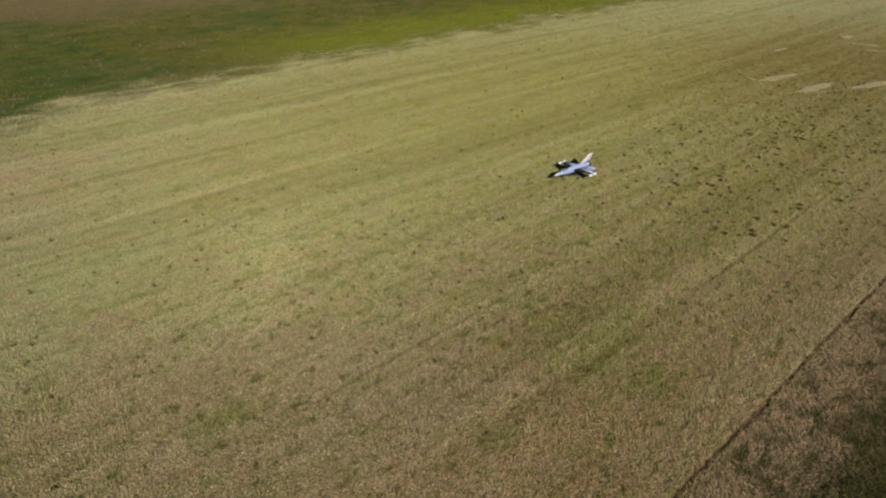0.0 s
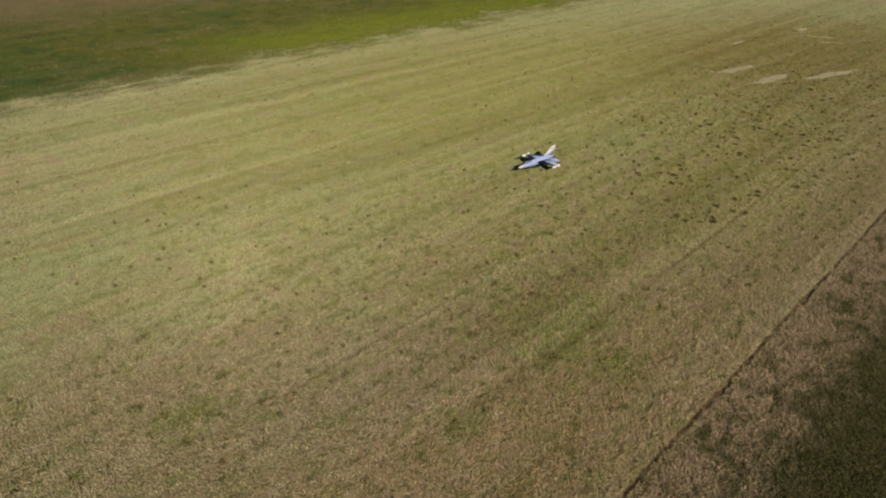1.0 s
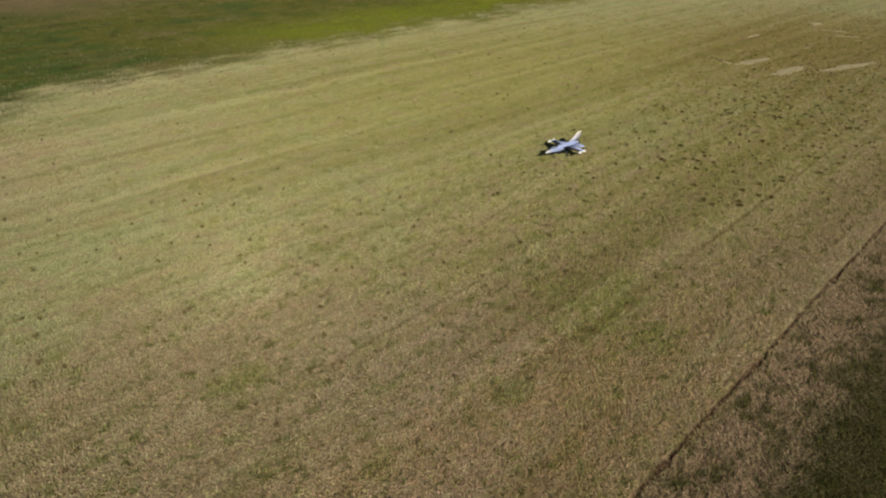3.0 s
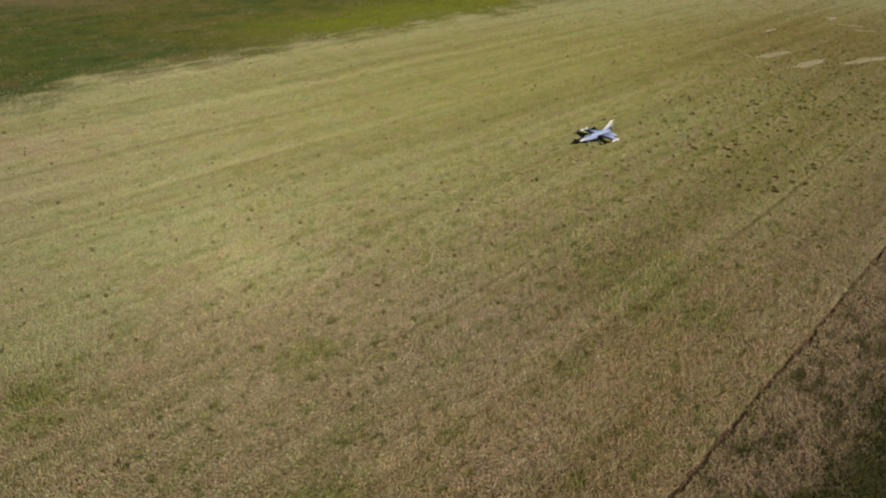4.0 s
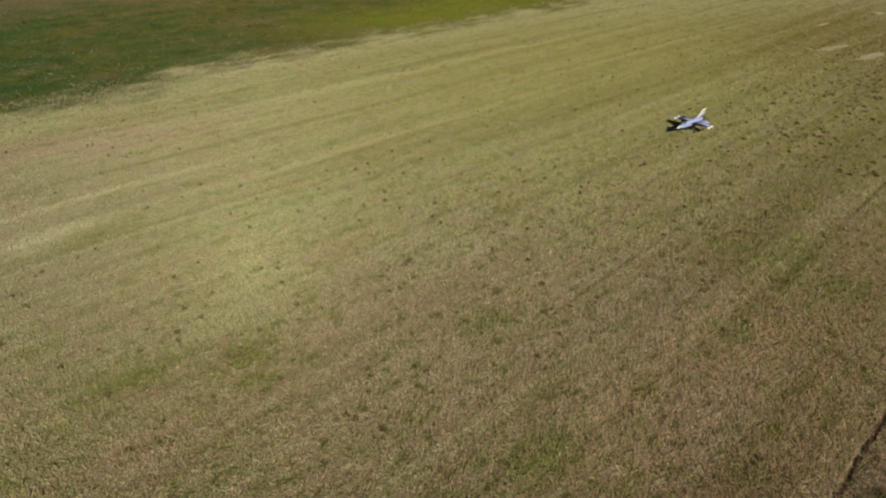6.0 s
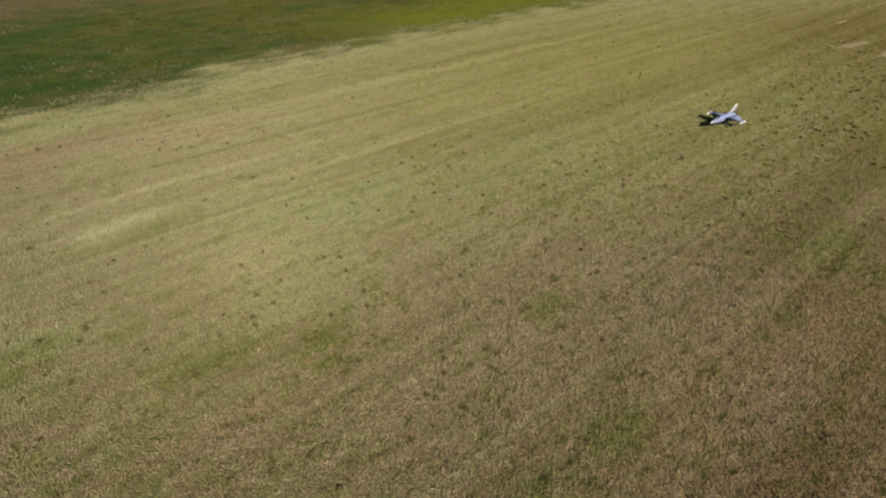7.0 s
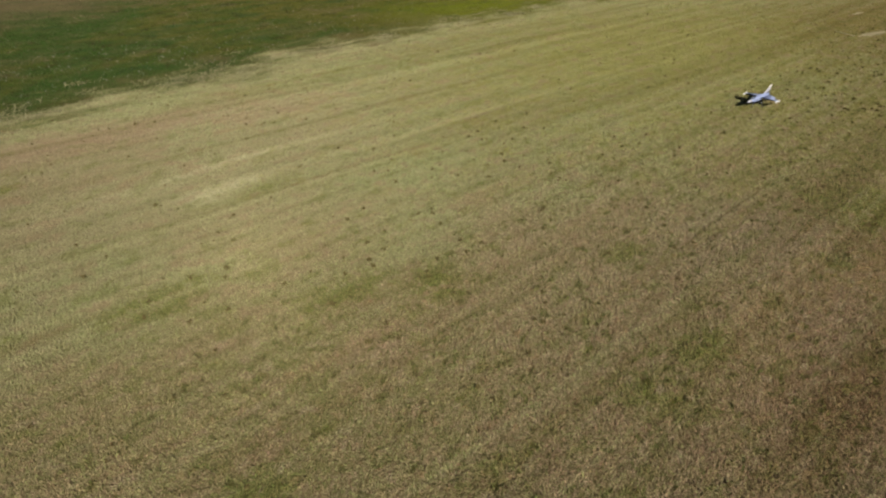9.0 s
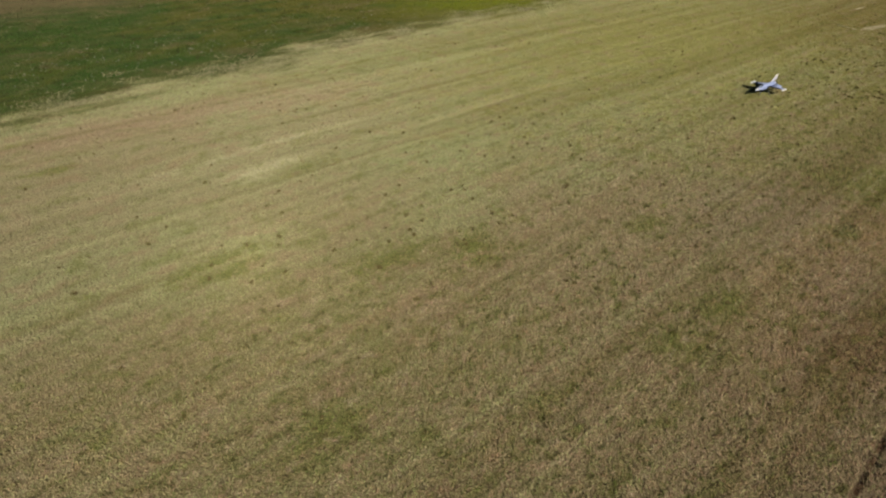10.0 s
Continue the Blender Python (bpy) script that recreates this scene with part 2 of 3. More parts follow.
    vfine = n.noise(n.mapped(sv, 0, (5.0, 7.0, 1), (3, 2, 0)), 1.0, 4, 0.7, 0.5)
    verge = n.mix(n.step(vfine, 0.52, 0.66, 0, 0.8), verge, (0.055, 0.058, 0.018))
    verge = n.mix(n.step(vfine, 0.46, 0.34, 0, 0.5), verge, (0.27, 0.205, 0.115))
    c = n.mix(n.step(f, -0.10, 0.25), c, verge)
    c = n.mix(n.step(n.math("ADD", f, n.math("MULTIPLY", vmid, 1.6)), 1.3, 2.3, 0, 0.9), c, (0.052, 0.054, 0.015))
    crack = n.step(n.math("ABSOLUTE", f), 0.05, 0.012)
    c = n.mix(n.math("MULTIPLY", crack, n.step(fine, 0.34, 0.54)), c, (0.115, 0.068, 0.038))
    mottle = n.noise(p, 13.0, 4, 0.75)
    lumpy = n.math("MULTIPLY", n.step(v, 14.0, 5.0, 0.4, 1.0), n.step(s, 18.0, 8.0, 0.4, 1.0))
    c = n.mix(n.math("MULTIPLY", lumpy, n.step(mottle, 0.50, 0.34)), c, (0.78, 0.79, 0.74), "MULTIPLY")
    c = n.mix(n.math("MULTIPLY", lumpy, n.step(mottle, 0.52, 0.68)), c, (1.16, 1.14, 1.12), "MULTIPLY")
    c = n.mix(n.math("MULTIPLY", coarse, n.step(fine, 0.56, 0.72, 0.0, 0.5)), c, (1.15, 0.86, 0.75), "MULTIPLY")
    return c, fine, grain, coarse


def soil_mat():
    m, tree, b = material("turf_ground")
    n = Nodes(tree)
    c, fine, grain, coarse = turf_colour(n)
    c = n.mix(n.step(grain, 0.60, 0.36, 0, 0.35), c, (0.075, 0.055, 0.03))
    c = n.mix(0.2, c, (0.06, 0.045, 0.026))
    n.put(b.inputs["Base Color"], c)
    b.inputs["Roughness"].default_value, b.inputs["Specular IOR Level"].default_value = 0.95, 0.02
    b.inputs["Diffuse Roughness"].default_value = 1.0
    bump = tree.nodes.new("ShaderNodeBump")
    bump.inputs["Strength"].default_value, bump.inputs["Distance"].default_value = 0.9, 0.04
    n.put(bump.inputs["Height"], n.math("ADD", grain, fine))
    n.put(b.inputs["Normal"], bump.outputs[0])
    return m


def blade_mat(name):
    m, tree, b = material(name)
    n = Nodes(tree)
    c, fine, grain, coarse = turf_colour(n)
    rnd = tree.nodes.new("ShaderNodeNewGeometry").outputs["Random Per Island"]
    hue = n.math("FRACT", n.math("MULTIPLY", rnd, 41.0))
    coarse = n.math("MULTIPLY", coarse, n.step(n.split(n.mapped(n.position(), -AXIS))[0], 17.0, 7.0, 0.25, 1.0))
    for value, low, high, tone in ((rnd, 0.55, 1.0, (1.55, 1.53, 1.55)), (rnd, 0.45, 0.0, (0.34, 0.33, 0.29)), (hue, 0.72, 0.9, (0.84, 1.08, 0.78)), (hue, 0.3, 0.1, (1.1, 0.93, 1.04))):
        c = n.mix(n.math("MULTIPLY", coarse, n.step(value, low, high)), c, tone, "MULTIPLY")
    n.put(b.inputs["Base Color"], c)
    b.inputs["Roughness"].default_value, b.inputs["Specular IOR Level"].default_value = 0.85, 0.04
    b.inputs["Diffuse Roughness"].default_value = 1.0
    return m


def plain_mat(name, colour, rough=0.6, metal=0.0, vary=0.12, scale=30.0, bump=0.0, coat=0.0, spec=0.5):
    m, tree, b = material(name)
    n = Nodes(tree)
    co = tree.nodes.new("ShaderNodeTexCoord").outputs["Object"]
    f = n.noise(co, scale, 4, 0.6)
    g = n.noise(co, scale * 0.2, 2, 0.5)
    c = n.mix(n.step(f, 0.3, 0.7, 0, vary * 2), colour, tuple(x * 0.7 for x in colour))
    c = n.mix(n.step(g, 0.4, 0.7, 0, vary), c, tuple(x * 0.6 for x in colour))
    n.put(b.inputs["Base Color"], c)
    b.inputs["Roughness"].default_value, b.inputs["Metallic"].default_value = rough, metal
    b.inputs["Coat Weight"].default_value, b.inputs["Specular IOR Level"].default_value = coat, spec
    if bump:
        bn = tree.nodes.new("ShaderNodeBump")
        bn.inputs["Strength"].default_value, bn.inputs["Distance"].default_value = bump, 0.01
        n.put(bn.inputs["Height"], f)
        n.put(b.inputs["Normal"], bn.outputs[0])
    return m


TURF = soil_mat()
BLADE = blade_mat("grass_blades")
WEED = plain_mat("weed_leaf", (0.094, 0.076, 0.021), 0.9, vary=0.4, scale=20, spec=0.03)
TUFT = plain_mat("tuft_leaf", (0.148, 0.120, 0.047), 0.9, vary=0.5, scale=30, spec=0.03)
WEED_DRY = plain_mat("weed_dry", (0.135, 0.102, 0.042), 0.9, vary=0.4, scale=20, spec=0.03)
FLUFF = plain_mat("pale_seed_heads", (0.21, 0.205, 0.14), 0.9, vary=0.3, scale=9)
STRAW_LONG = plain_mat("long_straw", (0.37, 0.34, 0.185), 0.9, vary=0.4, scale=3, spec=0.03)
SAND = plain_mat("bare_sand", (0.40, 0.345, 0.195), 0.95, vary=0.4, scale=6, bump=0.6, spec=0.05)
PALE_STRIP = plain_mat("pale_strip", (0.42, 0.36, 0.22), 0.85, vary=0.35, scale=8, bump=0.3, spec=0.1)
PAINT = plain_mat("grey_blue_paint", (0.32, 0.375, 0.57), 0.42, vary=0.06, scale=14, coat=0.15)
RADOME = plain_mat("light_grey_paint", (0.56, 0.55, 0.58), 0.42, vary=0.06, scale=14)
WHITE = plain_mat("white_plastic", (0.86, 0.85, 0.80), 0.4, vary=0.05)
FINTIP = plain_mat("cream_paint", (0.74, 0.68, 0.58), 0.45, vary=0.1)
# near black; on openings and belly parts the colour stands in for shade
DARK = plain_mat("near_black", (0.016, 0.016, 0.019), 0.6, vary=0.2, spec=0.2)
RUBBER = plain_mat("black_rubber", (0.02, 0.02, 0.02), 0.85, vary=0.2)
METAL = plain_mat("bare_metal", (0.45, 0.45, 0.46), 0.35, 1.0)
TINT = plain_mat("smoked_canopy", (0.16, 0.18, 0.22), 0.08, vary=0.03, coat=0.6)

# ---- ground: one sheet, fine near the strip and coarse towards the horizon ----


def lines(edges):
    """Grid lines: stretches (from, to, step) joined, then growing steps out to the horizon on both sides."""
    out = []
    for a, b, d in edges:
        out += list(np.arange(a, b - d * 0.5, d))
    out.append(edges[-1][1])
    d, hi, lo = edges[-1][2], [out[-1]], [out[0]]
    while hi[-1] < 3000:
        d *= 1.25
        hi.append(hi[-1] + d)
    d = edges[0][2]
    while lo[-1] > -3000:
        d *= 1.25
        lo.append(lo[-1] - d)
    return np.array(lo[:0:-1] + out + hi[1:])


def build_ground():
    ls = lines([(-22, 55, 0.2)])
    lv = lines([(-10, 1.6, 0.3), (1.6, 2.4, 0.016), (2.4, 30, 0.2), (30, 46, 0.5)])
    S, V = np.meshgrid(ls, lv, indexing="ij")
    X, Y = to_xy(S, V)
    Z = ground_z(X, Y)
    ns, nv = S.shape
    co = np.stack([X, Y, Z], -1).reshape(-1, 3).astype(np.float32)
    i = (np.arange(ns - 1)[:, None] * nv + np.arange(nv - 1)[None, :]).ravel()
    quads = np.stack([i, i + nv, i + nv + 1, i + 1], -1).astype(np.int32)
    return raw_mesh("ground", co, quads, TURF, smooth=True)


def raw_mesh(name, co, faces, mat, smooth=False):
    me = bpy.data.meshes.new(name)
    k = faces.shape[1]
    me.vertices.add(len(co))
    me.vertices.foreach_set("co", co.ravel())
    me.loops.add(faces.size)
    me.loops.foreach_set("vertex_index", faces.ravel())
    me.polygons.add(len(faces))
    me.polygons.foreach_set("loop_start", np.arange(0, faces.size, k, dtype=np.int32))
    me.polygons.foreach_set("use_smooth", np.full(len(faces), smooth))
    me.materials.append(mat)
    me.update(calc_edges=True)
    return new(name, me)


tagged(build_ground(), "dry mown grass airstrip turf between a furrow and rough green grass", "ground", kind="structure")

# bare sandy patches: s, v, half length, half width, turn from the strip's axis
BARE = [(26.5, 9.1, 1.25, 0.20, -16), (26.15, 7.75, 1.15, 0.28, -11), (28.6, 6.45, 1.8, 0.24, -18), (36.8, 10.1, 0.5, 0.22, 0), (31.3, 11.0, 0.6, 0.12, -3)]


def blade_field():
    """The turf itself: short standing blades and loose clippings among them, thinner and broader with distance."""
    rng = np.random.default_rng(4)
    cell = 0.5
    xs, ys = np.meshgrid(np.arange(-22, 50, cell), np.arange(-14, 46, cell), indexing="ij")
    cx, cy = xs.ravel() + cell / 2, ys.ravel() + cell / 2
    seen = (cx > -10.2 - 0.06 * (cy - 5)) & (cy > 4.2 - 0.43 * (cx + 9.4)) & (cy > 1.0 + 0.15 * (cx + 1.5)) & (cy > 2.2 + 0.69 * (cx - 7.2)) & (cy < 41 - 0.12 * np.maximum(cx, 0))
    keep = seen | ((cx > -22) & (cx < 22) & (cy < 20))
    cx, cy, seen = cx[keep], cy[keep], seen[keep]
    r = np.hypot(np.hypot(cx - np.clip(cx, -7.5, 0), cy), 5.7)
    r = np.where(seen, np.maximum(r, 7.0), 30.0)
    dens = 10300 * (7.0 / r) ** 2.0
    count = rng.poisson(dens * cell * cell)
    x = np.repeat(cx, count) + (rng.random(count.sum()) - 0.5) * cell
    y = np.repeat(cy, count) + (rng.random(count.sum()) - 0.5) * cell
    far = np.repeat(r, count) / 7.0
    s, v = to_sv(x, y)
    ok = rng.random(len(x)) < np.clip(np.abs(v - furrow(s)) / 0.024 - 0.3, 0.34 + 0.25 * np.sin(s * 3.1), 1)
    for ps, pv, a, b, turn in BARE:
        t = radians(turn)
        da, db = (s - ps) * math.cos(t) + (v - pv) * math.sin(t), -(s - ps) * math.sin(t) + (v - pv) * math.cos(t)
        ok &= (da / a) ** 2 + (db / b) ** 2 > 0.25 + 1.2 * rng.random(len(x))
    x, y, s, v, far = x[ok], y[ok], s[ok], v[ok], far[ok]
    n = len(x)
    edge = v - border(s) - 0.5 * np.sin(s * 1.7) * np.sin(s * 0.63)
    tall = 1 + 0.7 / (1 + np.exp(np.clip(-edge / 0.8, -50, 50))) + 0.15 * np.exp(-((edge + 0.5) / 0.5) ** 2)
    tall = np.where(v < furrow(s), tall * 1.1, tall)
    clump = 0.9 + 0.22 * np.sin(x * 2.1 + 1.7 * np.sin(y * 1.9)) * np.sin(y * 2.6 + 1.1 * np.sin(x * 1.4))
    tuft = 0.8 + 0.45 * np.sin(x * 13.0 + 2.0 * np.sin(y * 9.0)) * np.sin(y * 15.0 + 2.0 * np.sin(x * 7.0))
    height = 0.055 * tall * clump * (0.8 + (tuft - 0.8) / far) * far ** -0.1
    length = (0.020 + 0.026 * rng.random(n)) * far ** 0.3 * np.sqrt(tall)
    w = (0.0062 + 0.0052 * rng.random(n)) * far ** 0.68 * np.sqrt(tall)
    a, b = rng.random(n) * 6.2832, rng.random(n) * 6.2832
    loose = rng.random(n) < 0.6  # bits lying and hanging between the stalks at every height and slant
    tip = np.where(loose, np.arccos(rng.random(n) * 1.6 - 0.8), 0.05 + 0.7 * rng.random(n))
    length = np.where(loose, length, height * (0.6 + 0.6 * rng.random(n)))
    h, out = length * np.cos(tip), length * np.sin(tip)
    z = ground_z(x, y) - 0.004 + np.where(loose, 0.010 + np.maximum(0.0, -h) + height * 0.75 * rng.random(n) ** 1.3, 0.0)
    co = np.empty((n, 3, 3), np.float32)
    dx, dy = np.cos(a) * w * 0.5, np.sin(a) * w * 0.5
    co[:, 0] = np.stack([x - dx, y - dy, z], -1)
    co[:, 1] = np.stack([x + dx, y + dy, z], -1)
    co[:, 2] = np.stack([x + np.cos(b) * out, y + np.sin(b) * out, z + h], -1)
    return raw_mesh("grass", co.reshape(-1, 3), np.arange(n * 3, dtype=np.int32).reshape(-1, 3), BLADE)


tagged(blade_field(), "short dry straw and olive grass blades of the turf", "grass", kind="stuff")

# ---- helpers for things ----


def part(name, bm, mat, parent=None, label=""):
    me = bpy.data.meshes.new(name)
    bmesh.ops.recalc_face_normals(bm, faces=bm.faces)
    for f in bm.faces:
        f.smooth = True
    bm.to_mesh(me)
    bm.free()
    me.materials.append(mat)
    ob = new(name, me)
    ob.parent = parent
    if label:
        ob["label"] = label
    return ob


def loft(rings, cap=True):
    """A skin over rings of equally many points."""
    bm = bmesh.new()
    vs = [[bm.verts.new(p) for p in ring] for ring in rings]
    k = len(vs[0])
    for a, b in zip(vs, vs[1:]):
        for i in range(k):
            bm.faces.new((a[i], a[(i + 1) % k], b[(i + 1) % k], b[i]))
    if cap:
        bm.faces.new(vs[0])
        bm.faces.new(vs[-1][::-1])
    return bm


def oval(x, hw, zlo, zhi, k=18, power=2.3):
    """Ring across the body at x: half width, bottom and top."""
    zc, hh, out = (zlo + zhi) / 2, (zhi - zlo) / 2, []
    for i in range(k):
        a = 2 * math.pi * i / k
        c, s = math.cos(a), math.sin(a)
        out.append((x, hw * math.copysign(abs(c) ** (2 / power), c), zc + hh * math.copysign(abs(s) ** (2 / power), s)))
    return out


def aerofoil(root, tip, thick=0.06):
    """A wing or fin from two chords, each (leading point, trailing point) with the span between them."""
    rings = []
    up = None
    for lead, trail in (root, tip):
        lead, trail = Vector(lead), Vector(trail)
        chord = trail - lead
        span = Vector(tip[0]) - Vector(root[0])
        up = chord.cross(span).normalized()
        ring = []
        for f, t in ((0, 0), (0.08, 0.6), (0.3, 1), (0.65, 0.7), (1, 0.06)):
            ring.append(lead + chord * f + up * t * thick * chord.length * 0.5)
        for f, t in ((1, 0.06), (0.65, 0.7), (0.3, 1), (0.08, 0.6)):
            ring.append(lead + chord * f - up * t * thick * chord.length * 0.5)
        rings.append(ring)
    return loft(rings)


def tube(p, q, r0, r1=None, k=10):
    p, q = Vector(p), Vector(q)
    r1 = r0 if r1 is None else r1
    d = (q - p).normalized()
    a = d.orthogonal().normalized()
    b = d.cross(a)
    return loft([[c + (a * math.cos(t) + b * math.sin(t)) * r for t in [2 * math.pi * i / k for i in range(k)]] for c, r in ((p, r0), (q, r1))])


# ---- the model jet ----


def wheel(parent, x, y, r, width):
    bm = bmesh.new()
    prof = [(-width / 2, r * 0.55), (-width / 2, r * 0.85), (-width * 0.25, r), (width * 0.25, r), (width / 2, r * 0.85), (width / 2, r * 0.55)]
    rings = [[(x + rr * math.cos(t), y + yy, r + rr * math.sin(t)) for yy, rr in prof] for t in [2 * math.pi * i / 16 for i in range(16)]]
    vs = [[bm.verts.new(p) for p in ring] for ring in rings]
    for i in range(16):
        for j in range(5):
            bm.faces.new((vs[i][j], vs[i][j + 1], vs[(i + 1) % 16][j + 1], vs[(i + 1) % 16][j]))
    tyre = part("tyre", bm, RUBBER, parent, "black rubber tyre")
    part("hub", tube((x, y - width * 0.4, r), (x, y + width * 0.4, r), r * 0.56), METAL, parent, "bare metal wheel hub")
    return tyre


LIFT = 0.08


def raised(bm):
    """Lifts a part of the airframe to its height over the wheels."""
    bmesh.ops.translate(bm, vec=(0, 0, LIFT), verts=bm.verts)
    return bm


def missile(jet, y):
    x0, x1, z, r = 0.66, 0.945, 0.135 + LIFT, 0.0115
    rings = []
    for x, k in ((x0, 0.15), (x0 + 0.012, 0.6), (x0 + 0.03, 1), (x1 - 0.004, 1), (x1, 0.8)):
        rings.append([(x, y + r * k * math.cos(t), z + r * k * math.sin(t)) for t in [2 * math.pi * i / 10 for i in range(10)]])
    body = part("missile", loft(rings), WHITE, jet, "white plastic wingtip missile")
    for x, size in ((x0 + 0.05, 0.026), (x1 - 0.055, 0.034)):
        for sy, sz in ((1, 1), (1, -1), (-1, 1), (-1, -1)):
            d = Vector((0, sy, sz)).normalized()
            base, tip = Vector((x, y, z)) + d * r * 0.8, Vector((x + 0.02, y, z)) + d * (r + size * 0.75)
            part("missile_fin", aerofoil((base, base + Vector((0.045, 0, 0))), (tip, tip + Vector((0.025, 0, 0)))), WHITE, body)


def build_jet():
    jet = new("model_jet")
    body = [(0.0, 0.004, 0.150, 0.158), (0.03, 0.014, 0.141, 0.170), (0.09, 0.029, 0.128, 0.186), (0.17, 0.042, 0.117, 0.200),
            (0.26, 0.050, 0.109, 0.212), (0.34, 0.054, 0.098, 0.216), (0.40, 0.058, 0.080, 0.216), (0.52, 0.066, 0.078, 0.216),
            (0.66, 0.076, 0.082, 0.214), (0.84, 0.078, 0.088, 0.212), (0.98, 0.070, 0.094, 0.208), (1.10, 0.058, 0.100, 0.202), (1.18, 0.050, 0.106, 0.198)]
    body = [(x, hw * 0.82, lo, hi) for x, hw, lo, hi in body]
    part("fuselage", raised(loft([oval(*b) for b in body[3:]])), PAINT, jet)
    part("radome", raised(loft([oval(*b) for b in body[:4]])), RADOME, jet, "light grey nose cone")
    part("pitot_probe", raised(tube((-0.06, 0, 0.154), (0.002, 0, 0.154), 0.0015, 0.003)), METAL, jet, "thin metal nose probe")
    part("canopy", raised(loft([oval(x, hw, 0.185, top, 14, 2.0) for x, hw, top in ((0.15, 0.006, 0.192), (0.19, 0.026, 0.222), (0.24, 0.034, 0.242), (0.30, 0.036, 0.246), (0.36, 0.032, 0.236), (0.42, 0.022, 0.222), (0.46, 0.008, 0.214))])), TINT, jet, "smoked glossy cockpit canopy")
    part("spine", raised(loft([oval(x, hw, 0.19, top, 12, 2.0) for x, hw, top in ((0.42, 0.012, 0.214), (0.52, 0.024, 0.230), (0.76, 0.026, 0.232), (0.98, 0.022, 0.232), (1.16, 0.012, 0.220))])), PAINT, jet)
    # dark colour deepens the shade below the near wing
    part("intake", raised(loft([oval(x, hw, lo, hi, 14, 2.8) for x, hw, lo, hi in ((0.375, 0.048, 0.066, 0.112), (0.40, 0.050, 0.062, 0.114), (0.52, 0.050, 0.064, 0.114), (0.70, 0.040, 0.074, 0.110))])), DARK, jet, "belly intake, coloured dark for the shade below the wing")
    # flat dark disc on the closed intake, standing in for its shaded inside
    part("intake_shade_disc", raised(loft([oval(0.372, 0.042, 0.071, 0.107, 14, 2.8), oval(0.3755, 0.042, 0.071, 0.107, 14, 2.8)])), DARK, jet, "dark disc for the shade inside the air intake")
    nozzle = part("nozzle", raised(loft([oval(x, hw, 0.152 - hw, 0.152 + hw, 16, 2.0) for x, hw in ((1.175, 0.047), (1.22, 0.046), (1.285, 0.036))])), METAL, jet, "bare metal exhaust nozzle")
    # same for the nozzle: a dark disc in place of inner shade
    part("nozzle_shade_disc", raised(loft([oval(x, 0.031, 0.121, 0.183, 16, 2.0) for x in (1.283, 1.288)])), DARK, nozzle, "dark disc for the shade inside the nozzle")
    for side in (1, -1):
        y = lambda a: a * side
        part("strake", raised(aerofoil(((0.30, y(0.042), 0.166), (0.60, y(0.042), 0.166)), ((0.50, y(0.085), 0.164), (0.60, y(0.085), 0.164)), 0.05)), PAINT, jet)
        wing = part("wing", raised(aerofoil(((0.765, y(0.05), 0.165), (0.95, y(0.05), 0.165)), ((0.845, y(0.425), 0.138), (0.925, y(0.425), 0.138)), 0.05)), PAINT, jet)
        # front half of each wing, near black
        part("leading_panel", raised(aerofoil(((0.575, y(0.05), 0.165), (0.780, y(0.05), 0.165)), ((0.775, y(0.425), 0.138), (0.852, y(0.425), 0.138)), 0.07)), DARK, wing, "black leading panel along the wing's front")
        part("flaperon", raised(aerofoil(((0.949, y(0.085), 0.163), (0.985, y(0.085), 0.159)), ((0.936, y(0.30), 0.147), (0.966, y(0.30), 0.145)), 0.10)), PAINT, wing)
        part("launcher_rail", raised(loft([oval(x, 0.006, 0.130, 0.144, 8, 3) for x in (0.72, 0.93)])), PAINT, wing).location = (0, y(0.431), 0)
        missile(jet, y(0.45))
        part("tailplane", raised(aerofoil(((0.99, y(0.045), 0.150), (1.225, y(0.045), 0.150)), ((1.12, y(0.235), 0.105), (1.235, y(0.235), 0.105)), 0.05)), PAINT, jet)
        part("ventral_fin", raised(aerofoil(((0.98, y(0.045), 0.104), (1.10, y(0.045), 0.104)), ((1.01, y(0.075), 0.050), (1.08, y(0.075), 0.050)), 0.05)), PAINT, jet)
        leg = part("main_gear_leg", tube((0.70, y(0.055), 0.095 + LIFT), (0.725, y(0.115), 0.034), 0.006, 0.005), METAL, jet, "thin metal main landing gear leg")
        wheel(leg, 0.725, y(0.125), 0.031, 0.022)
        # doors coloured dark too, as part of the under-wing shade
        part("gear_door", raised(aerofoil(((0.66, y(0.062), 0.092), (0.78, y(0.062), 0.092)), ((0.66, y(0.092), 0.052), (0.78, y(0.092), 0.052)), 0.03)), DARK, jet, "gear door, coloured dark for the shade below the wing")
    fin = part("fin", raised(aerofoil(((0.85, 0, 0.205), (1.225, 0, 0.205)), ((1.11, 0, 0.36), (1.31, 0, 0.36)), 0.05)), RADOME, jet, "pale grey tail fin")
    part("fin_tip", raised(aerofoil(((1.072, 0, 0.336), (1.300, 0, 0.336)), ((1.16, 0, 0.410), (1.345, 0, 0.410)), 0.062)), FINTIP, fin, "cream painted fin tip")
    part("rudder", raised(aerofoil(((1.230, 0, 0.225), (1.278, 0, 0.225)), ((1.299, 0, 0.35), (1.327, 0, 0.35)), 0.10)), RADOME, fin, "paler rudder")
    leg = part("nose_gear_leg", tube((0.40, 0, 0.085 + LIFT), (0.375, 0, 0.028), 0.006, 0.005), METAL, jet, "thin metal nose landing gear leg")
    wheel(leg, 0.375, 0.0, 0.026, 0.018)
    return tagged(jet, "blue-grey model jet fighter with white wingtip missiles, parked on wheels", "model aircraft")


JET = (8.195, 12.47)
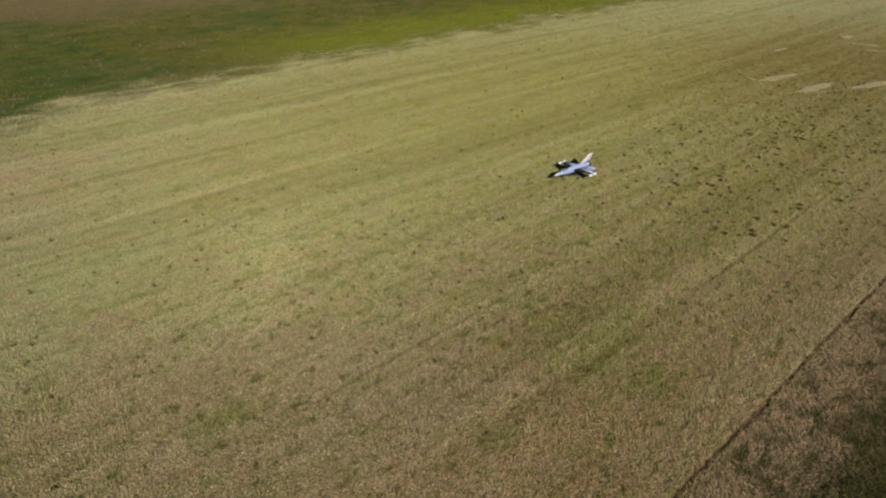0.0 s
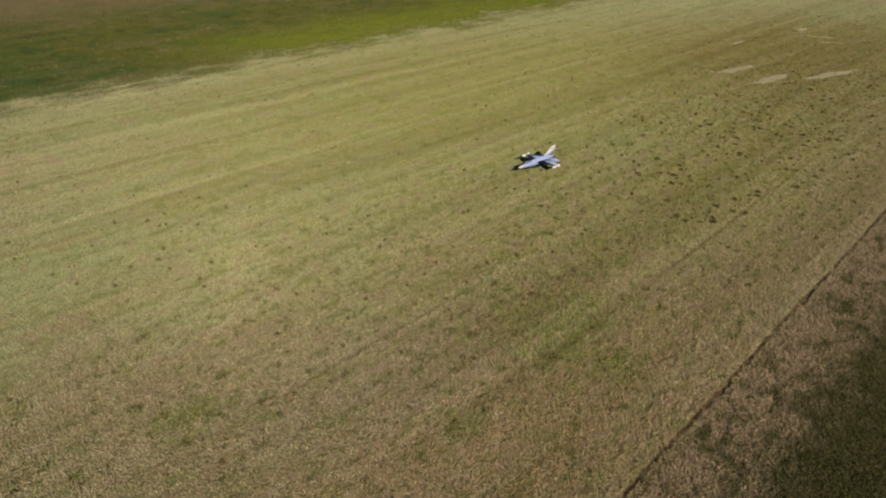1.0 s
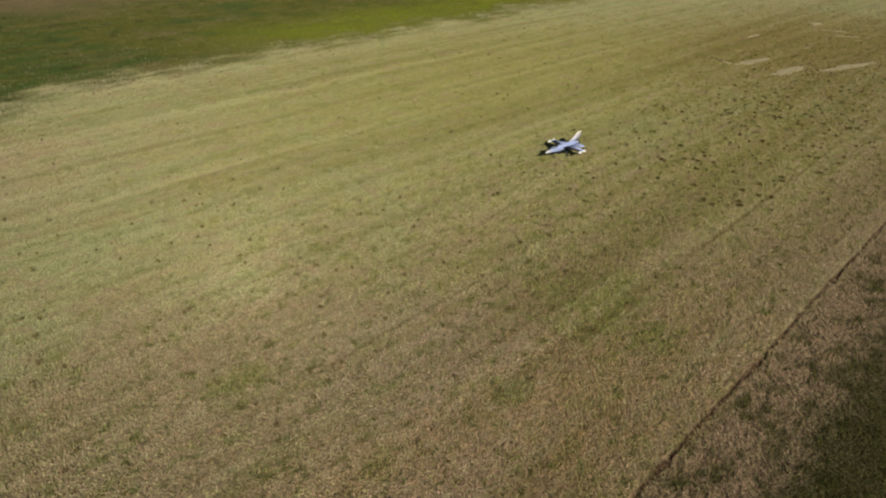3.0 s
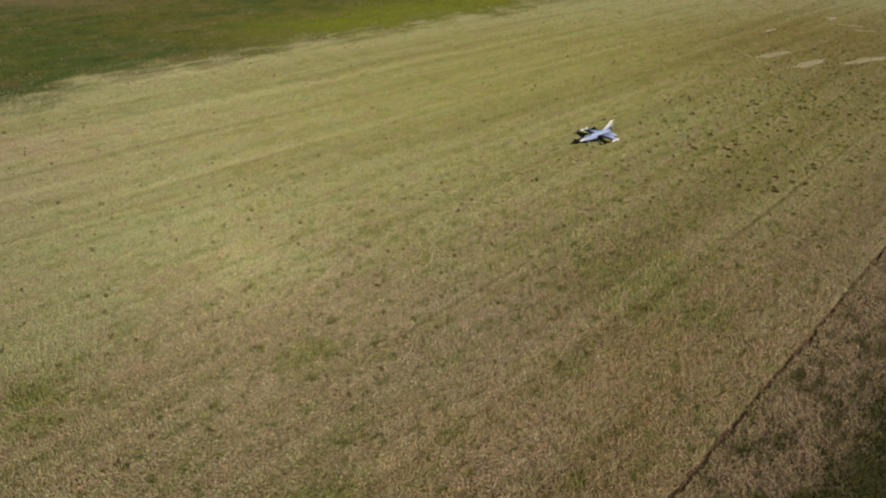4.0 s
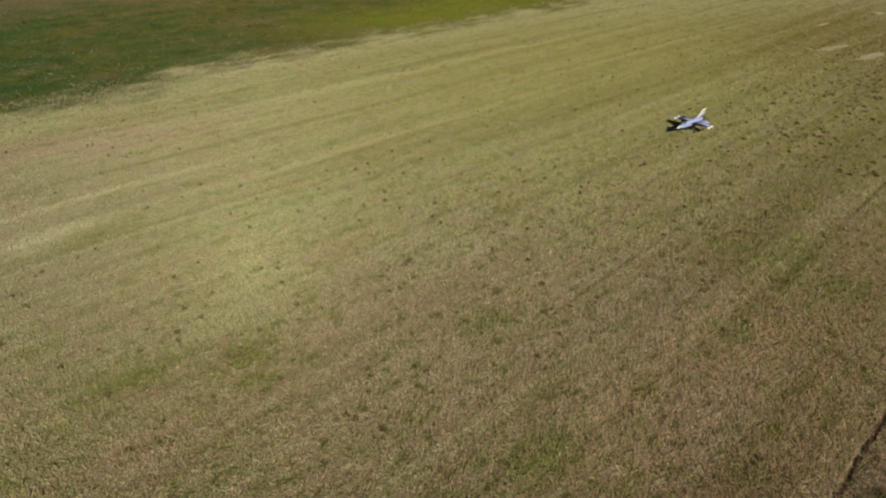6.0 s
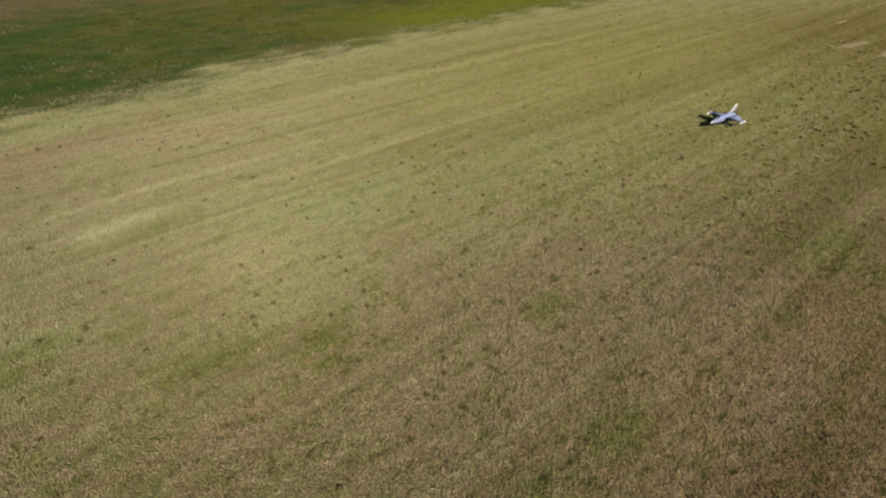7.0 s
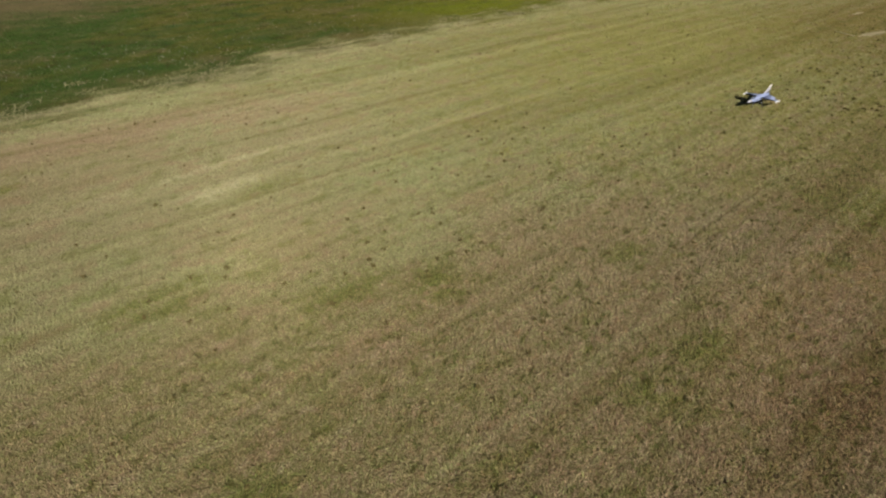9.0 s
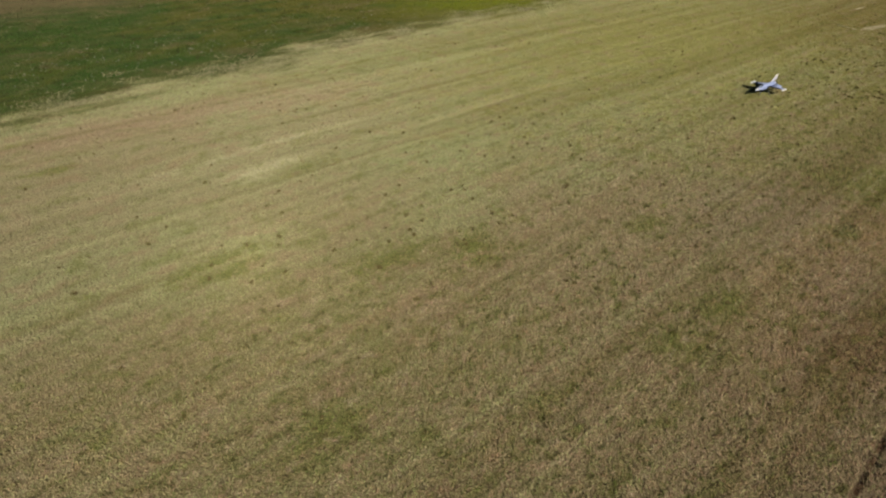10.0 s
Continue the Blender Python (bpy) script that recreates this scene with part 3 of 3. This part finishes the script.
jet = build_jet()
nose_z = float(ground_z(np.array(JET[0] + 0.6), np.array(JET[1] + 0.25)))
jet.matrix_world = pose(JET[0], JET[1], nose_z, 1.2, 0, 18.5)

# ---- bare sand, pale strips, weeds, pale seed heads ----


def bare_patch(s0, v0, a, b, turn, seed):
    rng = random.Random(seed)
    x0, y0 = to_xy(s0, v0)
    ph = [rng.random() * 6.28 for _ in range(4)]
    rings = []
    for f in (1.0, 0.85, 0.55, 0.2):
        ring = []
        for i in range(40):
            t = 2 * math.pi * i / 40
            k = f * (1 + 0.16 * math.sin(2 * t + ph[0]) + 0.14 * math.sin(5 * t + ph[1]) + 0.11 * math.sin(9 * t + ph[2]) + 0.08 * math.sin(16 * t + ph[3]))
            q = Matrix.Rotation(AXIS + radians(turn), 3, "Z") @ Vector((a * k * math.cos(t), b * k * math.sin(t), 0))
            z = float(ground_z(np.array(x0 + q.x), np.array(y0 + q.y)))
            ring.append((q.x, q.y, z + (-0.02 if f == 1.0 else 0.004 + 0.007 * rng.random())))
        rings.append(ring)
    ob = part("bare_patch", loft(rings), SAND)
    ob.location = (x0, y0, 0)
    return tagged(ob, "pale bare sandy patch worn into the dry turf", "bare patch", "worn patches", "structure")


for i, row in enumerate(BARE):
    bare_patch(*row, i)


# thin slab standing for a short pale mark on the ground
def board(s0, v0, s1, v1, width, seed):
    a, b = to_xy(s0, v0), to_xy(s1, v1)
    mid = ((a[0] + b[0]) / 2, (a[1] + b[1]) / 2)
    length = math.hypot(b[0] - a[0], b[1] - a[1])
    bm = bmesh.new()
    bmesh.ops.create_cube(bm, size=1.0)
    bmesh.ops.scale(bm, vec=(length, width, 0.022), verts=bm.verts)
    bmesh.ops.bevel(bm, geom=bm.edges[:], offset=0.006, segments=2, affect="EDGES")
    ob = part("board", bm, PALE_STRIP)
    z = float(ground_z(np.array(mid[0]), np.array(mid[1])))
    ob.matrix_world = pose(mid[0], mid[1], z + 0.014, 0, 0, math.degrees(math.atan2(b[1] - a[1], b[0] - a[0])))
    return tagged(ob, "pale strip lying flat in the grass", "board", "boards on the strip")


for i, row in enumerate([(37.25, 17.95, 38.1, 16.65, 0.09), (35.25, 9.75, 35.9, 8.5, 0.08), (34.25, 8.55, 35.1, 7.75, 0.08), (25.75, 10.35, 25.35, 9.5, 0.06)]):
    board(*row, i)


def leaves(rng, count, radius, height):
    """Triangles of one low weed rosette round the origin."""
    a = rng.random(count) * 6.2832
    l = radius * (0.5 + 0.6 * rng.random(count))
    up = height * (0.3 + 0.8 * rng.random(count))
    w = 0.22 * l
    base = rng.normal(0, radius * 0.3, (count, 2))
    co = np.zeros((count, 4, 3), np.float32)
    ca, sa = np.cos(a), np.sin(a)
    co[:, 0, :2] = base
    co[:, 1] = np.stack([base[:, 0] + ca * l * 0.5 - sa * w, base[:, 1] + sa * l * 0.5 + ca * w, up], -1)
    co[:, 2] = np.stack([base[:, 0] + ca * l, base[:, 1] + sa * l, up * 0.6], -1)
    co[:, 3] = np.stack([base[:, 0] + ca * l * 0.5 + sa * w, base[:, 1] + sa * l * 0.5 - ca * w, up], -1)
    return co


def scatter(name, mat, places, rng, count, radius, height):
    parts = []
    for x, y, k in places:
        c = leaves(rng, count, radius * k, height * k)
        c[:, :, 0] += x
        c[:, :, 1] += y
        c[:, :, 2] += float(ground_z(np.array(x), np.array(y)))
        parts.append(c)
    co = np.concatenate(parts).reshape(-1, 3)
    return raw_mesh(name, co, np.arange(len(co), dtype=np.int32).reshape(-1, 4), mat)


def weed_places(rng, count, dense):
    out = []
    while len(out) < count:
        s, v = rng.uniform(-9, 46), rng.uniform(2.4, 20.0)
        x, y = to_xy(s, v)
        if y < 1.5 or x < -12:
            continue
        near = math.exp(-((s - 20) / 8.5) ** 2 - ((v - 6.3) / 2.8) ** 2)
        band = 0.5 + 0.5 * math.sin(v * 2.3 + 0.6 * math.sin(s * 0.2))
        if rng.random() < (near if dense else (0.35 + 0.5 * band) * min(1.0, 0.25 + 0.06 * y)):
            out.append((x, y, rng.uniform(0.55, 1.0) + 0.6 * rng.random() ** 4))
    return out


rng = np.random.default_rng(11)
tagged(scatter("low_weeds", WEED, weed_places(rng, 640, True), rng, 26, 0.038, 0.046), "dark green low weeds dotted through the dry turf", "weeds", kind="stuff")
tagged(scatter("withered_weeds", WEED_DRY, weed_places(rng, 1300, False), rng, 18, 0.032, 0.052), "dark withered weed tufts scattered in the mown turf", "weeds", kind="stuff")
heads = []
while len(heads) < 420:
    s, v = rng.normal(2.0, 4.5), 23.0 + rng.normal(0, 1.3)
    if math.sin(s * 2.1 + 1.0) * math.sin(v * 3.0 + s) > -0.2:
        heads.append((*to_xy(s, v), rng.uniform(0.4, 1.0)))
tagged(scatter("pale_seed_heads", FLUFF, heads, rng, 4, 0.05, 0.07), "whitish dry seed heads standing in the rough green grass", "seed heads", kind="stuff")


def fringe():
    """Long dry straw that the mower left standing and leaning along the edge of the strip, in wisps."""
    rng = np.random.default_rng(23)
    parts = []
    for _ in range(420):
        s0 = rng.uniform(-9, 30)
        if rng.random() > 0.5 + 0.5 * math.sin(s0 * 1.9 + 2.0 * math.sin(s0 * 0.7)):
            continue
        v0 = float(border(np.array(s0))) + rng.normal(0.1, 0.45)
        along = rng.normal(0.0, 0.35)
        k = rng.integers(14, 40)
        s, v = s0 + rng.normal(0, 0.22, k), v0 + rng.normal(0, 0.07, k)
        x, y = to_xy(s, v)
        a = AXIS + along + rng.normal(0, 0.5, k) + np.pi * (rng.random(k) < 0.3)
        l, up = rng.uniform(0.08, 0.22, k), rng.uniform(0.03, 0.12, k)
        z = ground_z(x, y) + 0.02
        w = 0.006
        co = np.empty((k, 4, 3), np.float32)
        ca, sa = np.cos(a), np.sin(a)
        co[:, 0] = np.stack([x, y, z], -1)
        co[:, 1] = np.stack([x + ca * l * 0.5 - sa * w, y + sa * l * 0.5 + ca * w, z + up], -1)
        co[:, 2] = np.stack([x + ca * l, y + sa * l, z + up * 0.9], -1)
        co[:, 3] = np.stack([x + ca * l * 0.5 + sa * w, y + sa * l * 0.5 - ca * w, z + up * 1.05], -1)
        parts.append(co)
    co = np.concatenate(parts).reshape(-1, 3)
    return raw_mesh("dry_fringe", co, np.arange(len(co), dtype=np.int32).reshape(-1, 4), STRAW_LONG)


tagged(fringe(), "pale long dry grass wisps along the strip's edge", "dry grass", kind="stuff")

# the larger single weeds of the strip, x and y
TUFTS = [
    6.28, 9.30, 10.79, 9.03, -0.01, 7.37, 9.89, 17.65, 4.42, 8.45, -0.06, 11.43, -1.96, 13.10, 4.15, 8.82, 1.20, 12.62, 6.80, 4.72,
    6.76, 8.26, -0.12, 6.36, 10.15, 17.48, -2.85, 7.25, 5.80, 8.05, 2.49, 7.88, -0.62, 12.47, -3.55, 10.06, -0.31, 4.80, 9.90, 10.87,
    -6.29, 9.06, -4.16, 8.31, 2.52, 9.44, 1.12, 7.11, -2.04, 6.13, -6.82, 6.39, 5.20, 8.00, -3.51, 5.25, -3.01, 7.80, -5.50, 9.99,
    -6.50, 11.86, -2.38, 11.92, 0.38, 11.52, 1.54, 7.85, -6.32, 4.77, -1.31, 4.06,
    0.51, 11.88, -0.89, 11.15, 10.90, 11.48, 12.95, 8.79, 7.88, 7.27, 3.27, 5.83,
    -3.67, 8.59, -2.98, 7.95, -1.64, 6.77, 2.85, 6.28,
]


# broad flat weeds past the parked jet, and small ones all over, x and y
BROAD_WEEDS = [
    (14.11, 14.41), (13.62, 12.27), (14.18, 12.30), (14.35, 11.74), (17.79, 13.89), (16.46, 13.07), (16.40, 12.39), (16.43, 11.55),
    (16.60, 11.32), (12.06, 12.21), (11.47, 11.44), (12.29, 11.67), (12.15, 11.46), (14.65, 10.56), (14.90, 9.93), (12.80, 9.75),
    (12.64, 9.60), (11.98, 9.64), (10.51, 10.09), (10.18, 9.46), (10.19, 9.20), (10.70, 8.95), (11.46, 9.20), (11.62, 9.01),
    (11.34, 9.52), (15.19, 12.65), (14.87, 12.80), (17.18, 14.32), (16.97, 13.48), (16.36, 13.18), (10.93, 11.61), (11.29, 10.85),
    (12.01, 11.04), (11.69, 11.24), (18.16, 12.07), (17.70, 11.51), (17.50, 11.60), (15.33, 11.00), (17.60, 11.97), (17.15, 12.15),
    (18.63, 13.53), (17.44, 12.77),
]
SMALL_WEEDS = [
    (-0.50, 8.55), (1.57, 7.15), (10.42, 9.03), (3.54, 11.94), (3.74, 5.87), (9.14, 10.09), (2.01, 9.76), (-2.05, 9.79),
    (-0.35, 10.87), (-3.68, 8.39), (1.85, 13.21), (-7.69, 9.66), (-4.40, 6.60), (-2.12, 8.30), (1.19, 11.05), (-5.93, 8.00),
    (3.82, 11.38), (-3.15, 10.38), (-3.52, 9.15), (-5.06, 8.36), (-5.75, 9.14), (-5.82, 8.88), (-4.57, 7.62), (-6.98, 8.24),
    (-6.90, 8.65), (-3.34, 8.85), (-2.29, 9.87), (-2.09, 9.36), (-3.69, 12.65), (-2.17, 11.30), (-0.19, 13.30), (0.55, 12.87),
    (0.92, 10.56), (-0.07, 9.26), (2.25, 9.48), (0.95, 10.28), (0.91, 11.64), (0.37, 13.18), (4.34, 11.80), (4.27, 10.75),
    (3.23, 8.93), (1.44, 13.84), (2.58, 11.07),
]


def weed(name, seed, count, radius, height, mat):
    co = leaves(np.random.default_rng(seed), count, radius, height).reshape(-1, 3)
    return raw_mesh(name, co, np.arange(len(co), dtype=np.int32).reshape(-1, 4), mat)


def weed_group(name, places, count, radius, height, mat, label, group, seed):
    """Six builds of one weed, then copies of them, turned and of uneven size."""
    rng, kinds = random.Random(seed), []
    for i, (x, y) in enumerate(places):
        k = rng.uniform(0.75, 1.2)
        at = pose(x, y, float(ground_z(np.array(x), np.array(y))), 0, 0, rng.uniform(0, 360))
        if len(kinds) < 6:
            kinds.append(tagged(weed(name, seed + i, count, radius, height, mat), label, "weed", group))
            kinds[-1].matrix_world = at @ Matrix.Diagonal((k, k, rng.uniform(0.9, 1.1), 1))
        else:
            copy_thing(kinds[i % 6], at)


weed_group("weed_tuft", list(zip(TUFTS[::2], TUFTS[1::2])), 34, 0.042, 0.060, TUFT, "small dark olive weed tuft growing in the mown turf", "weed tufts in the turf", 70)
weed_group("broad_weed", BROAD_WEEDS, 60, 0.060, 0.052, WEED, "flat dark brown-green weed rosette in the mown turf", "broad weeds on the strip", 170)
weed_group("small_weed", SMALL_WEEDS, 30, 0.040, 0.060, TUFT, "little dark weed among dry straw-coloured grass", "small weeds on the strip", 270)
